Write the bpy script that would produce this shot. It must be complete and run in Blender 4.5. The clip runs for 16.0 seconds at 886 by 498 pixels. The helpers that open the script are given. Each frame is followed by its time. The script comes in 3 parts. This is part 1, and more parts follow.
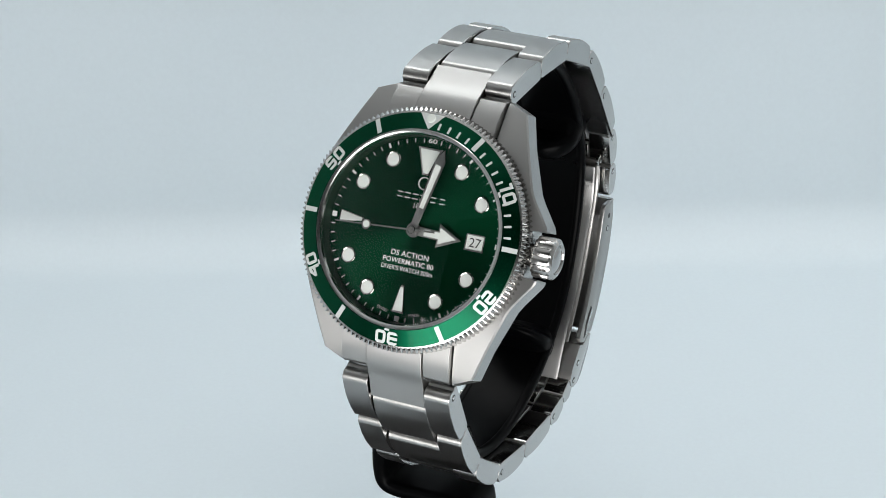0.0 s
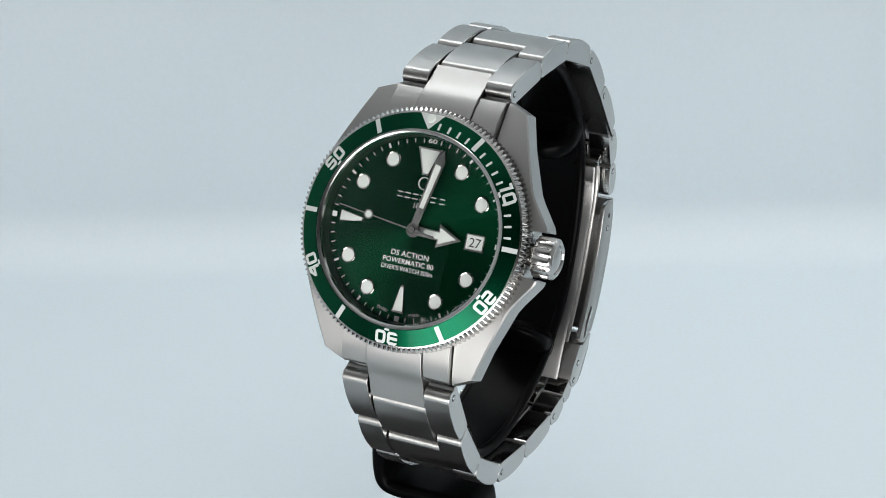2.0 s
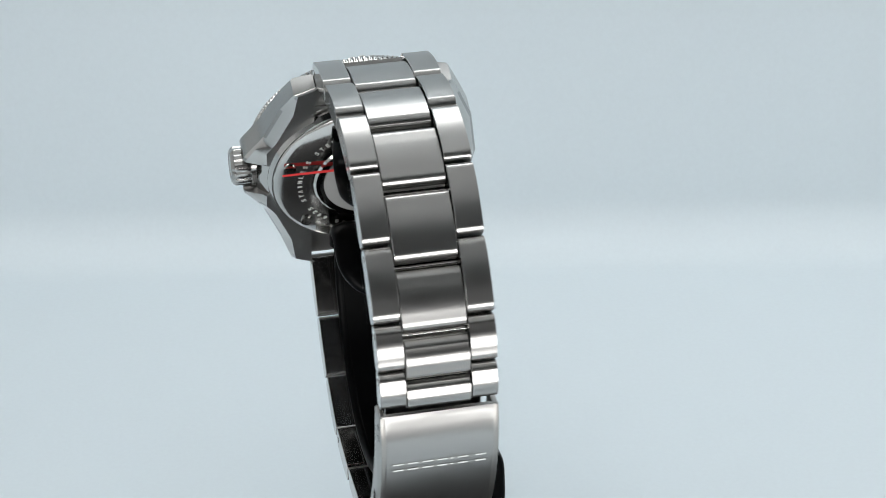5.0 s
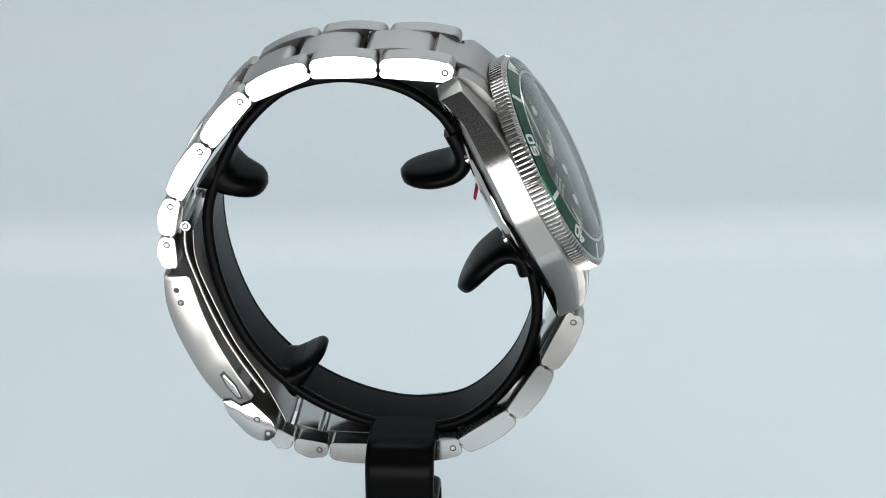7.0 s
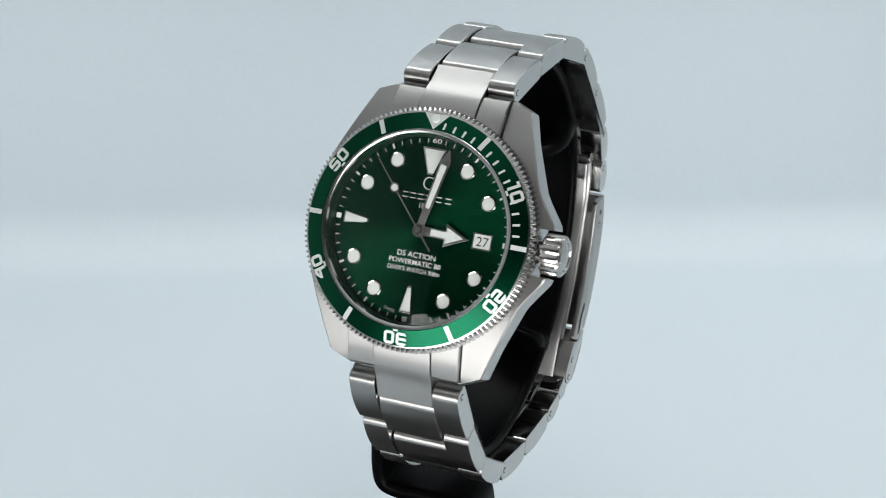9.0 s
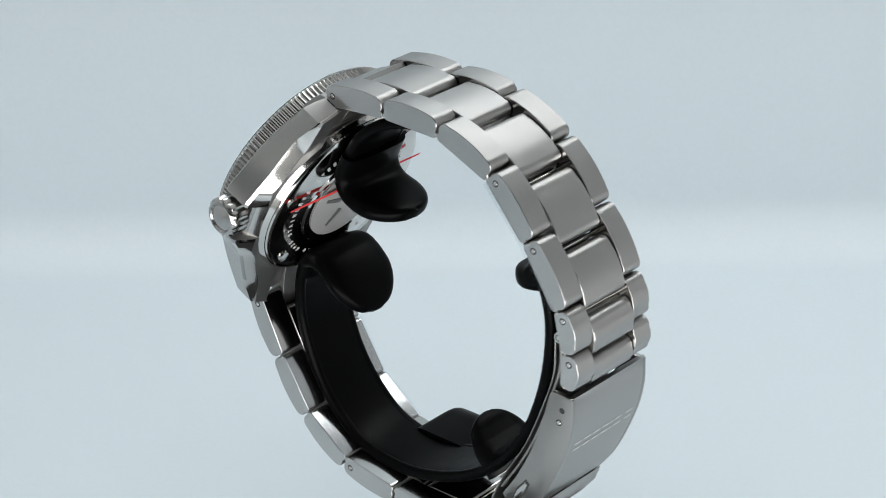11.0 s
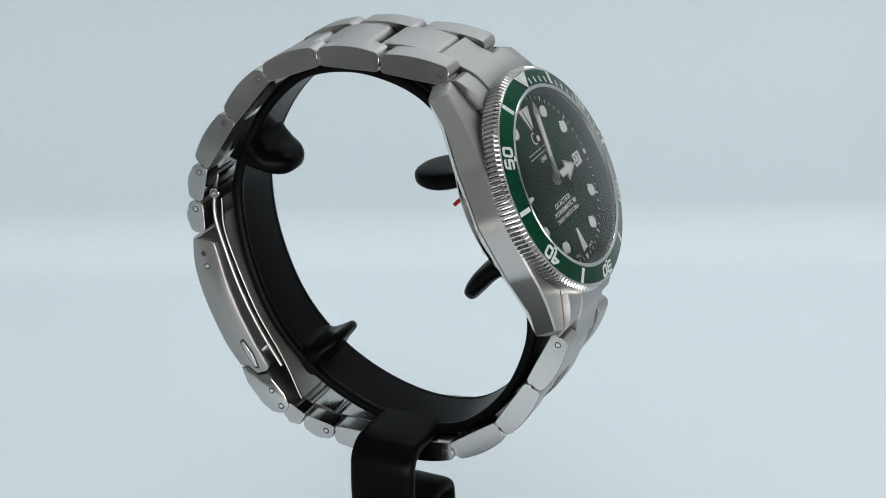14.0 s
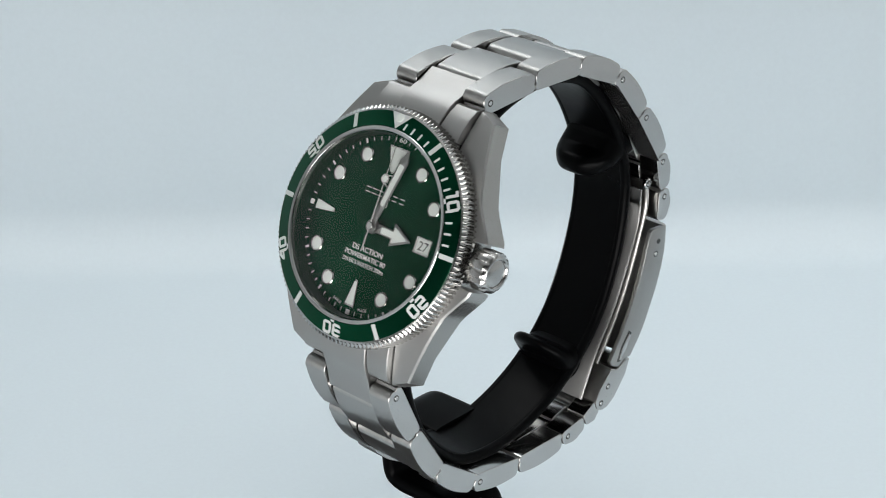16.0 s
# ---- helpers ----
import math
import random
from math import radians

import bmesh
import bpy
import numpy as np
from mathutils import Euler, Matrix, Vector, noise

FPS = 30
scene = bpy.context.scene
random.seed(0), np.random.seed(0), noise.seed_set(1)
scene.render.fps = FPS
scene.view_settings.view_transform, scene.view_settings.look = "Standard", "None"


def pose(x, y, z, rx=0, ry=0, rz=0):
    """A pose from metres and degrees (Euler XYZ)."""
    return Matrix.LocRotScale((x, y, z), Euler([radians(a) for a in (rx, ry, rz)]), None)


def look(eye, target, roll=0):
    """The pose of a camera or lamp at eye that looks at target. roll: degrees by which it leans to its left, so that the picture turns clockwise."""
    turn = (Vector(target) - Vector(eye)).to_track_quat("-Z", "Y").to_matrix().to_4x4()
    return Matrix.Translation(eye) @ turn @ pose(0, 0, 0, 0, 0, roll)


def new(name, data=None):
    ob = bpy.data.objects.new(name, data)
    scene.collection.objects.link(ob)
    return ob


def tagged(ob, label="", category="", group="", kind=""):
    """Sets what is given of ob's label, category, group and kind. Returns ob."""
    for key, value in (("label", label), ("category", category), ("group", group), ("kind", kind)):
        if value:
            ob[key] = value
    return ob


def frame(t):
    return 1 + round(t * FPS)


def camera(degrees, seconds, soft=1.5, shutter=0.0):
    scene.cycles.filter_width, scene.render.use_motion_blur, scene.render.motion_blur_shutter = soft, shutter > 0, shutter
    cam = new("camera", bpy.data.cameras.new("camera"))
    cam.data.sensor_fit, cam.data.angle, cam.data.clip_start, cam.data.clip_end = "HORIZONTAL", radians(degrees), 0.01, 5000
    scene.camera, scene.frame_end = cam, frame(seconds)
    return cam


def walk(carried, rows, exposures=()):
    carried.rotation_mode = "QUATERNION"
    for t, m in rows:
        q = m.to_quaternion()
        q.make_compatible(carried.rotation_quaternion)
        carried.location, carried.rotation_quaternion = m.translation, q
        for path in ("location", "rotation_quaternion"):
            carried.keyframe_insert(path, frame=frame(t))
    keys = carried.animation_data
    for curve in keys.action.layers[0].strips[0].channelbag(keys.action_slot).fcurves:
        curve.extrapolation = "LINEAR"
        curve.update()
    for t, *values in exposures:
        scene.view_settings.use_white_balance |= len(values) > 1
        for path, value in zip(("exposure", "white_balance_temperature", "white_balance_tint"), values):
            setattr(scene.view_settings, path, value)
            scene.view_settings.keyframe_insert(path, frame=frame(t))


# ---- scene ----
# All lengths below are in millimetres unless said; MM turns them into metres.
MM = 0.001
FLOOR = -100.0          # floor height under the middle of the dial

cam = camera(23.62, 16.0, soft=0.8, shutter=0.2)
R = Matrix.Rotation
EYE = Vector((0, -317.9, 135.4 - FLOOR)) * MM
cam_pose = (Matrix.Translation(EYE) @ R(radians(-0.476), 4, "Z") @ R(radians(-25.05), 4, "X")
            @ R(radians(0.705), 4, "Y") @ R(radians(90), 4, "X"))
walk(cam, [(0.0, cam_pose), (16.0, cam_pose)], exposures=[(0.0, 0.02), (16.0, 0.02)])

# turntable angle in degrees by time
TURN = [(0.0, 334.4), (1.0, 334.4), (2.0, 334.4), (2.1, 334.4), (2.2, 334.0), (2.3, 332.0), (2.4, 329.0), (2.5, 325.0),
        (2.6, 320.6), (2.7, 316.0), (2.8, 311.0), (2.9, 305.7), (3.0, 300.3), (3.5, 272.9), (4.0, 245.7),
        (4.5, 218.5), (5.0, 191.6), (5.5, 164.8), (6.0, 138.3), (6.5, 112.0), (7.0, 85.3), (7.5, 58.6),
        (8.0, 31.0), (8.5, 4.1), (9.0, -23.0), (9.5, -50.2), (10.0, -77.6), (10.5, -105.0), (11.0, -132.5),
        (11.5, -160.2), (12.0, -187.7), (12.5, -215.3), (13.0, -241.9), (13.5, -268.5), (14.0, -294.8),
        (14.5, -321.6), (15.0, -348.7), (15.5, -375.6), (16.0, -403.1)]

# ---------------------------------------------------------------- light
world = bpy.data.worlds.new("dim_room")
scene.world = world
world.use_nodes = True
world.node_tree.nodes["Background"].inputs[0].default_value = (0.5, 0.55, 0.6, 1)
world.node_tree.nodes["Background"].inputs[1].default_value = 0.03


def area_lamp(name, eye, target, sx, sy, power, colour=(1, 1, 1)):
    lamp = bpy.data.lights.new(name, "AREA")
    lamp.shape, lamp.size, lamp.size_y, lamp.energy, lamp.color = "RECTANGLE", sx * MM, sy * MM, power, colour
    ob = new(name, lamp)
    ob.matrix_world = look(Vector(eye) * MM, Vector(target) * MM)
    return ob


area_lamp("ceiling_panel_light", (0, -110, 397), (0, -110, 0), 420, 300, 0.11, (1.0, 0.995, 0.985))
# Added fill with no strip lamp behind it: brightens the rear wall.
area_lamp("rear_wall_fill", (60, 155, 392), (60, 185, 240), 470, 80, 0.76, (1.0, 0.995, 0.985))
# Unseen fill added for low front reflections, enlarged to lift the rear wall.
area_lamp("front_fill_light", (0, -205, 55), (0, 0, 96), 330, 115, 0.76, (1.0, 0.995, 0.985))


# ---------------------------------------------------------------- materials
def material(name, colour, rough=0.5, metal=0.0, grain=0.0, scale=800.0, stretch=(1, 1, 1), bump=0.0,
             aniso=0.0, radial="", lean=0.0, coat=0.0, spread=0.0, gloss=0.5):
    """Principled material with noise in colour and roughness at two scales and a fine relief."""
    m = bpy.data.materials.new(name)
    m.use_nodes = True
    nt = m.node_tree
    b = nt.nodes["Principled BSDF"]
    b.inputs["Base Color"].default_value = (*colour, 1)
    b.inputs["Roughness"].default_value = rough
    b.inputs["Metallic"].default_value = metal
    b.inputs["Coat Weight"].default_value = coat
    b.inputs["Coat IOR"].default_value = 1.42
    b.inputs["Specular IOR Level"].default_value = gloss
    b.inputs["Anisotropic"].default_value = aniso
    if radial:
        tan = nt.nodes.new("ShaderNodeTangent")
        tan.direction_type, tan.axis = "RADIAL", radial
        b.inputs["Anisotropic Rotation"].default_value = lean
        nt.links.new(tan.outputs[0], b.inputs["Tangent"])
    if grain or bump or spread:
        co = nt.nodes.new("ShaderNodeTexCoord")
        mp = nt.nodes.new("ShaderNodeMapping")
        mp.inputs["Scale"].default_value = stretch
        fine = nt.nodes.new("ShaderNodeTexNoise")
        fine.inputs["Scale"].default_value = scale
        fine.inputs["Detail"].default_value = 4
        wide = nt.nodes.new("ShaderNodeTexNoise")
        wide.inputs["Scale"].default_value = 60
        wide.inputs["Detail"].default_value = 3
        nt.links.new(co.outputs["Object"], mp.inputs[0])
        nt.links.new(mp.outputs[0], fine.inputs["Vector"])
        nt.links.new(co.outputs["Object"], wide.inputs["Vector"])
        add = nt.nodes.new("ShaderNodeMath")
        add.operation = "ADD"
        nt.links.new(fine.outputs["Fac"], add.inputs[0])
        nt.links.new(wide.outputs["Fac"], add.inputs[1])
        ran = nt.nodes.new("ShaderNodeMapRange")
        ran.inputs["From Min"].default_value, ran.inputs["From Max"].default_value = 0.6, 1.4
        ran.inputs["To Min"].default_value, ran.inputs["To Max"].default_value = max(0.02, rough - grain), rough + grain
        nt.links.new(add.outputs[0], ran.inputs["Value"])
        nt.links.new(ran.outputs[0], b.inputs["Roughness"])
        if spread:
            mix = nt.nodes.new("ShaderNodeMix")
            mix.data_type = "RGBA"
            mix.inputs["A"].default_value = (*[c * (1 - spread) for c in colour], 1)
            mix.inputs["B"].default_value = (*[min(1, c * (1 + spread)) for c in colour], 1)
            nt.links.new(fine.outputs["Fac"], mix.inputs["Factor"])
            nt.links.new(mix.outputs["Result"], b.inputs["Base Color"])
        if bump:
            bp = nt.nodes.new("ShaderNodeBump")
            bp.inputs["Strength"].default_value = bump
            bp.inputs["Distance"].default_value = 0.00002
            nt.links.new(fine.outputs["Fac"], bp.inputs["Height"])
            nt.links.new(bp.outputs[0], b.inputs["Normal"])
    return m


def glass_material(name, tint=(1, 1, 1), ior=1.45, rough=0.0):
    m = bpy.data.materials.new(name)
    m.use_nodes = True
    nt = m.node_tree
    nt.nodes.clear()
    out = nt.nodes.new("ShaderNodeOutputMaterial")
    mix = nt.nodes.new("ShaderNodeMixShader")
    fr = nt.nodes.new("ShaderNodeFresnel")
    fr.inputs["IOR"].default_value = ior
    tr = nt.nodes.new("ShaderNodeBsdfTransparent")
    tr.inputs[0].default_value = (*tint, 1)
    gl = nt.nodes.new("ShaderNodeBsdfGlossy")
    gl.inputs["Roughness"].default_value = rough
    # both faces of the pane reflect: 2R / (1 + R)
    twice, plus, ratio = (nt.nodes.new("ShaderNodeMath") for _ in range(3))
    twice.operation, plus.operation, ratio.operation = "MULTIPLY", "ADD", "DIVIDE"
    twice.inputs[1].default_value, plus.inputs[1].default_value = 2.0, 1.0
    nt.links.new(fr.outputs[0], twice.inputs[0])
    nt.links.new(fr.outputs[0], plus.inputs[0])
    nt.links.new(twice.outputs[0], ratio.inputs[0])
    nt.links.new(plus.outputs[0], ratio.inputs[1])
    nt.links.new(ratio.outputs[0], mix.inputs[0])
    nt.links.new(tr.outputs[0], mix.inputs[1])
    nt.links.new(gl.outputs[0], mix.inputs[2])
    nt.links.new(mix.outputs[0], out.inputs[0])
    return m


STEEL = material("brushed_steel", (0.37, 0.366, 0.358), 0.34, 1.0, 0.004, 5000, (1, 0.04, 0.04), aniso=0.8, radial="X", lean=0.25)
STEEL_CASE = material("brushed_case_steel", (0.33, 0.327, 0.32), 0.40, 1.0, 0.004, 5000, (1, 0.04, 0.04), aniso=0.5, radial="X", lean=0.25)
SATIN = material("satin_flank_steel", (0.38, 0.375, 0.365), 0.22, 1.0, 0.003, 3000, (0.05, 0.05, 1))
TOOTH = material("bezel_edge_steel", (0.42, 0.415, 0.405), 0.2, 1.0, 0.02, 3000)
POLISHED = material("polished_steel", (0.56, 0.55, 0.535), 0.10, 1.0, 0.03, 300)
LINK_SIDE = material("polished_link_side_steel", (0.49, 0.485, 0.475), 0.15, 1.0, 0.03, 300)
SIDE = material("fine_satin_side_steel", (0.34, 0.333, 0.32), 0.28, 1.0, 0.002, 2500, (1, 0.06, 0.06))
# Pale metal in place of the milky sheen of the crystal's bevelled edge.
BEVEL_SHEEN = material("bevel_sheen_metal", (0.46, 0.465, 0.46), 0.2, 1.0, 0.03, 900)
BLACK = material("black_rubbery_plastic", (0.0011, 0.0012, 0.0014), 0.32, 0.0, 0.05, 700, gloss=0.04)
GREY_PLASTIC = material("dark_grey_plastic", (0.022, 0.022, 0.023), 0.5, 0.0, 0.08, 900, bump=0.2)
DIAL_GREEN = material("green_sunburst_lacquer", (0.0012, 0.042, 0.017), 0.34, 0.97, aniso=0.82, radial="Z", coat=0.06)
INSERT_GREEN = material("green_anodised_aluminium", (0.001, 0.056, 0.026), 0.19, 0.97, aniso=0.6, radial="Z", coat=0.1, grain=0.03, scale=6000)
MEDAL = material("matt_grey_metal", (0.27, 0.27, 0.265), 0.5, 0.35, 0.05, 2500, spread=0.08)
LUME = material("white_lume", (0.60, 0.63, 0.60), 0.55, 0.0, 0.1, 1500, spread=0.04)
PRINT = material("white_print", (0.72, 0.74, 0.72), 0.5)
PALE_PRINT = material("silver_print", (0.55, 0.57, 0.56), 0.4, 0.3)
# Black for the printed date and for shade in holes and slots.
INK_AND_SHADE = material("black_ink_and_hole_shade", (0.02, 0.02, 0.02), 0.5)
# Shade inside engraved marks, given as a darker grey.
ENGRAVING_SHADE = material("shadowed_engraving", (0.10, 0.10, 0.10), 0.5, 0.6)
RED = material("red_thread", (0.55, 0.02, 0.02), 0.6)
GLASS = glass_material("crystal_glass", ior=1.27)
FILM = glass_material("clear_plastic_film", (0.96, 0.97, 0.98), 1.16, 0.15)
PAPER = material("white_backdrop_card", (0.65, 0.722, 0.762), 0.75, 0.0, 0.1, 900, bump=0.1, spread=0.03)
PANEL = material("white_panel", (0.66, 0.66, 0.655), 0.6, 0.0, 0.08, 300, spread=0.03)
TOP_CLOTH = material("white_cloth", (0.62, 0.62, 0.61), 0.8, 0.0, 0.08, 300, spread=0.05)
# Grey of the added front sheet, set by the reflections wanted in the steel.
REFLECTION_SHEET = material("grey_reflection_sheet", (0.22, 0.22, 0.215), 0.85, 0.0, 0.1, 600, spread=0.15)
# Near black of the unseen open front, as the steel and glass reflect it.
ROOM = material("dark_front_opening", (0.02, 0.02, 0.022), 0.8, 0.0, 0.1, 300, spread=0.2)


# ---------------------------------------------------------------- mesh helpers
def finish(bm, sharp=32):
    bmesh.ops.recalc_face_normals(bm, faces=bm.faces)
    lim = radians(sharp)
    for f in bm.faces:
        f.smooth = True
    for e in bm.edges:
        if len(e.link_faces) == 2 and e.calc_face_angle(0) > lim:
            e.smooth = False


def mesh_of(name, bm, mat, sharp=32):
    finish(bm, sharp)
    me = bpy.data.meshes.new(name)
    bmesh.ops.scale(bm, vec=(MM, MM, MM), verts=bm.verts)
    bm.to_mesh(me)
    bm.free()
    me.materials.append(mat)
    return me


def part(name, bm, mat, parent, label="", sharp=32):
    ob = new(name, mesh_of(name, bm, mat, sharp))
    ob.parent = parent
    if label:
        tagged(ob, label)
    return ob


def polish_sides(ob, mat=None, limit=0.9):
    """Gives the faces that look along u a smoother finish."""
    ob.data.materials.append(mat or POLISHED)
    for p in ob.data.polygons:
        if abs(p.normal.x) > limit:
            p.material_index = 1
    return ob


def polish_inside(ob):
    """Gives the faces that look into the bracelet's loop a polished finish."""
    ob.data.materials.append(LINK_SIDE)
    hub = Vector((0, -1.5, -34.0)) * MM
    for p in ob.data.polygons:
        way = hub - p.center
        way.x = 0
        if p.normal.dot(way.normalized()) > 0.75:
            p.material_index = len(ob.data.materials) - 1
    return ob


def put(bm, m):
    bmesh.ops.transform(bm, matrix=m, verts=bm.verts)
    return bm


def merged(*bms):
    out = bms[0]
    for b in bms[1:]:
        me = bpy.data.meshes.new("join")
        b.to_mesh(me)
        b.free()
        out.from_mesh(me)
        bpy.data.meshes.remove(me)
    return out


def lathe(profile, segs=128, closed=True):
    """Turns (radius, height) pairs about local z."""
    bm = bmesh.new()
    rings = [[bm.verts.new((r * math.cos(a), r * math.sin(a), z)) for r, z in profile]
             for a in (2 * math.pi * i / segs for i in range(segs))]
    n = len(profile)
    for i in range(segs):
        a, b = rings[i], rings[(i + 1) % segs]
        for j in range(n if closed else n - 1):
            k = (j + 1) % n
            bm.faces.new((a[j], b[j], b[k], a[k]))
    bmesh.ops.remove_doubles(bm, verts=bm.verts, dist=1e-5)
    return bm


def disc(r, z0, z1, segs=64, bevel=0.0):
    c = bevel or 0.001
    bm = lathe([(0, z0), (r, z0), (r, z1 - c), (r - c, z1), (0, z1)], segs, False)
    bmesh.ops.remove_doubles(bm, verts=bm.verts, dist=1e-4)
    return bm


def plate(outline, z0, z1, bevel=0.0, segs=2):
    """A flat polygon (x, y) with thickness along z."""
    bm = bmesh.new()
    f = bm.faces.new([bm.verts.new((x, y, z0)) for x, y in outline])
    up = bmesh.ops.extrude_face_region(bm, geom=[f])["geom"]
    bmesh.ops.translate(bm, vec=(0, 0, z1 - z0), verts=[g for g in up if isinstance(g, bmesh.types.BMVert)])
    if bevel:
        top = [e for e in bm.edges if all(abs(v.co.z - z1) < 1e-6 for v in e.verts)]
        bmesh.ops.bevel(bm, geom=top, offset=bevel, segments=segs, profile=0.5, affect="EDGES")
    return bm


def prism(profile, u0, u1, bevel=0.2, segs=2):
    """A (v, n) profile drawn out along u, with rounded side edges."""
    bm = bmesh.new()
    f = bm.faces.new([bm.verts.new((u0, v, n)) for v, n in profile])
    up = bmesh.ops.extrude_face_region(bm, geom=[f])["geom"]
    bmesh.ops.translate(bm, vec=(u1 - u0, 0, 0), verts=[g for g in up if isinstance(g, bmesh.types.BMVert)])
    if bevel:
        rim = [e for e in bm.edges if abs(e.verts[0].co.x - e.verts[1].co.x) < 1e-6]
        bmesh.ops.bevel(bm, geom=rim, offset=bevel, segments=segs, profile=0.5, affect="EDGES", clamp_overlap=True)
    return bm


def loft(sections, caps=True):
    bm = bmesh.new()
    rows = [[bm.verts.new(p) for p in s] for s in sections]
    for a, b in zip(rows, rows[1:]):
        for j in range(len(a)):
            k = (j + 1) % len(a)
            bm.faces.new((a[j], a[k], b[k], b[j]))
    if caps:
        bm.faces.new(rows[0])
        bm.faces.new(rows[-1])
    return bm


def spline(points, per=8):
    """A smooth Catmull-Rom line through control points of any dimension."""
    p = [np.array(q, float) for q in points]
    p = [2 * p[0] - p[1]] + p + [2 * p[-1] - p[-2]]
    out = []
    for i in range(1, len(p) - 2):
        for s in range(per):
            t = s / per
            out.append(0.5 * (2 * p[i] + (p[i + 1] - p[i - 1]) * t + (2 * p[i - 1] - 5 * p[i] + 4 * p[i + 1] - p[i + 2]) * t * t
                              + (3 * p[i] - p[i - 1] - 3 * p[i + 1] + p[i + 2]) * t ** 3))
    out.append(p[-2])
    return out


def strap(path, half_width, half_thick, power=0.35, segs=20, shift=0.0):
    """A band swept along a (v, n) path; half_width and half_thick are functions of 0..1."""
    sections = []
    n = len(path)
    for i, q in enumerate(path):
        d = path[min(i + 1, n - 1)] - path[max(i - 1, 0)]
        d = d / np.linalg.norm(d)
        nv, nn = -d[1], d[0]
        w, h = half_width(i / (n - 1)), half_thick(i / (n - 1))
        ring = []
        for k in range(segs):
            a = 2 * math.pi * k / segs
            c, s = math.cos(a), math.sin(a)
            x = w * math.copysign(abs(c) ** power, c)
            y = h * math.copysign(abs(s) ** 0.8, s)
            ring.append((x + shift, q[0] + nv * y, q[1] + nn * y))
        sections.append(ring)
    return loft(sections)


def box(x0, x1, y0, y1, z0, z1, bevel=0.0, segs=3):
    bm = bmesh.new()
    bmesh.ops.create_cube(bm, size=1)
    bmesh.ops.scale(bm, vec=(x1 - x0, y1 - y0, z1 - z0), verts=bm.verts)
    bmesh.ops.translate(bm, vec=((x0 + x1) / 2, (y0 + y1) / 2, (z0 + z1) / 2), verts=bm.verts)
    if bevel:
        bmesh.ops.bevel(bm, geom=bm.edges[:], offset=bevel, segments=segs, profile=0.5, affect="EDGES")
    return bm


def lettering(text, width, height, depth=0.04, bold=0.0):
    """Raised characters in the built-in font, fitted to width x height and centred."""
    cu = bpy.data.curves.new("letters", "FONT")
    cu.body, cu.extrude, cu.resolution_u, cu.offset = text, 0.02, 3, bold
    ob = bpy.data.objects.new("letters", cu)
    scene.collection.objects.link(ob)
    bpy.context.view_layer.update()
    me = bpy.data.meshes.new_from_object(ob.evaluated_get(bpy.context.evaluated_depsgraph_get()))
    bpy.data.objects.remove(ob)
    bpy.data.curves.remove(cu)
    bm = bmesh.new()
    bm.from_mesh(me)
    bpy.data.meshes.remove(me)
    lo = [min(v.co[k] for v in bm.verts) for k in range(3)]
    hi = [max(v.co[k] for v in bm.verts) for k in range(3)]
    for v in bm.verts:
        v.co.x = (v.co.x - (lo[0] + hi[0]) / 2) * width / (hi[0] - lo[0])
        v.co.y = (v.co.y - (lo[1] + hi[1]) / 2) * height / (hi[1] - lo[1])
        v.co.z = (v.co.z - lo[2]) / (hi[2] - lo[2]) * depth
    return bm


def at_minute(minute, radius, z, upright=False):
    a = -radians(6 * minute)
    m = Matrix.Rotation(a, 4, "Z") @ Matrix.Translation((0, radius, z))
    return m @ Matrix.Rotation(-a, 4, "Z") if upright else m


# ---------------------------------------------------------------- the light box
def sweep_backdrop():
    """Floor that curves up into the rear wall: one sheet of card with thickness."""
    rad, yc = 14.0, 185.0
    prof = [(-420, 0), (yc - rad, 0)]
    for i in range(1, 13):
        a = radians(90 * i / 12)
        prof.append((yc - rad + rad * math.sin(a), rad - rad * math.cos(a)))
    prof += [(yc, 400)]
    under = [(y + 2, z) if z > 1 else (y, z - 2) for y, z in prof]
    under[-1] = (yc + 2, 400)
    bm = loft([[(x, y, z) for y, z in prof + under[::-1]] for x in (-300, 300)])
    ob = part("floor", bm, PAPER, None)
    return tagged(ob, "pale blue-white card floor curving up into a rear wall", "backdrop", kind="structure")


sweep_backdrop()
for nm, b in (("wall_east", (301, 304, -420, 190, -2, 400)), ("wall_west", (-304, -301, -420, 190, -2, 400))):
    tagged(part(nm, box(*b), PANEL, None), "plain white side panel of the light box", "wall", kind="structure")
# Unseen sheet added in front so clasp and lower links reflect something darker.
tagged(part("table", box(-300, 300, -420, -130, 0.5, 3), REFLECTION_SHEET, None), "added dark grey sheet, out of view, that darkens reflections from the front", "table", kind="structure")
tagged(part("ceiling", box(-304, 304, -420, 190, 401, 404), TOP_CLOTH, None), "white cloth top panel of the light box", "ceiling", kind="structure")
# Added sheet, out of view: closes the open front with darkness to reflect.
tagged(part("wall_front", box(-304, 304, -426, -422, -2, 404), ROOM, None), "added dark sheet standing for the open dark front behind the camera", "wall", kind="structure")

# ---------------------------------------------------------------- watch frame
DIAL = Vector((7.245, -19.936, -FLOOR))
SEAT = Matrix.Translation(DIAL * MM) @ R(radians(90 - 26.94), 4, "X") @ R(radians(-1.44), 4, "Z")

watch = tagged(new("wristwatch"), "steel diver wristwatch with green dial, bezel and steel link bracelet", "wristwatch")
holder = tagged(new("watch_holder"), "black plastic ring-shaped watch holder on a looped foot", "watch holder")


def case_top(v):
    a = max(0.0, abs(v) - 8) / 15
    return -1.4 - 3.9 * a ** 1.7


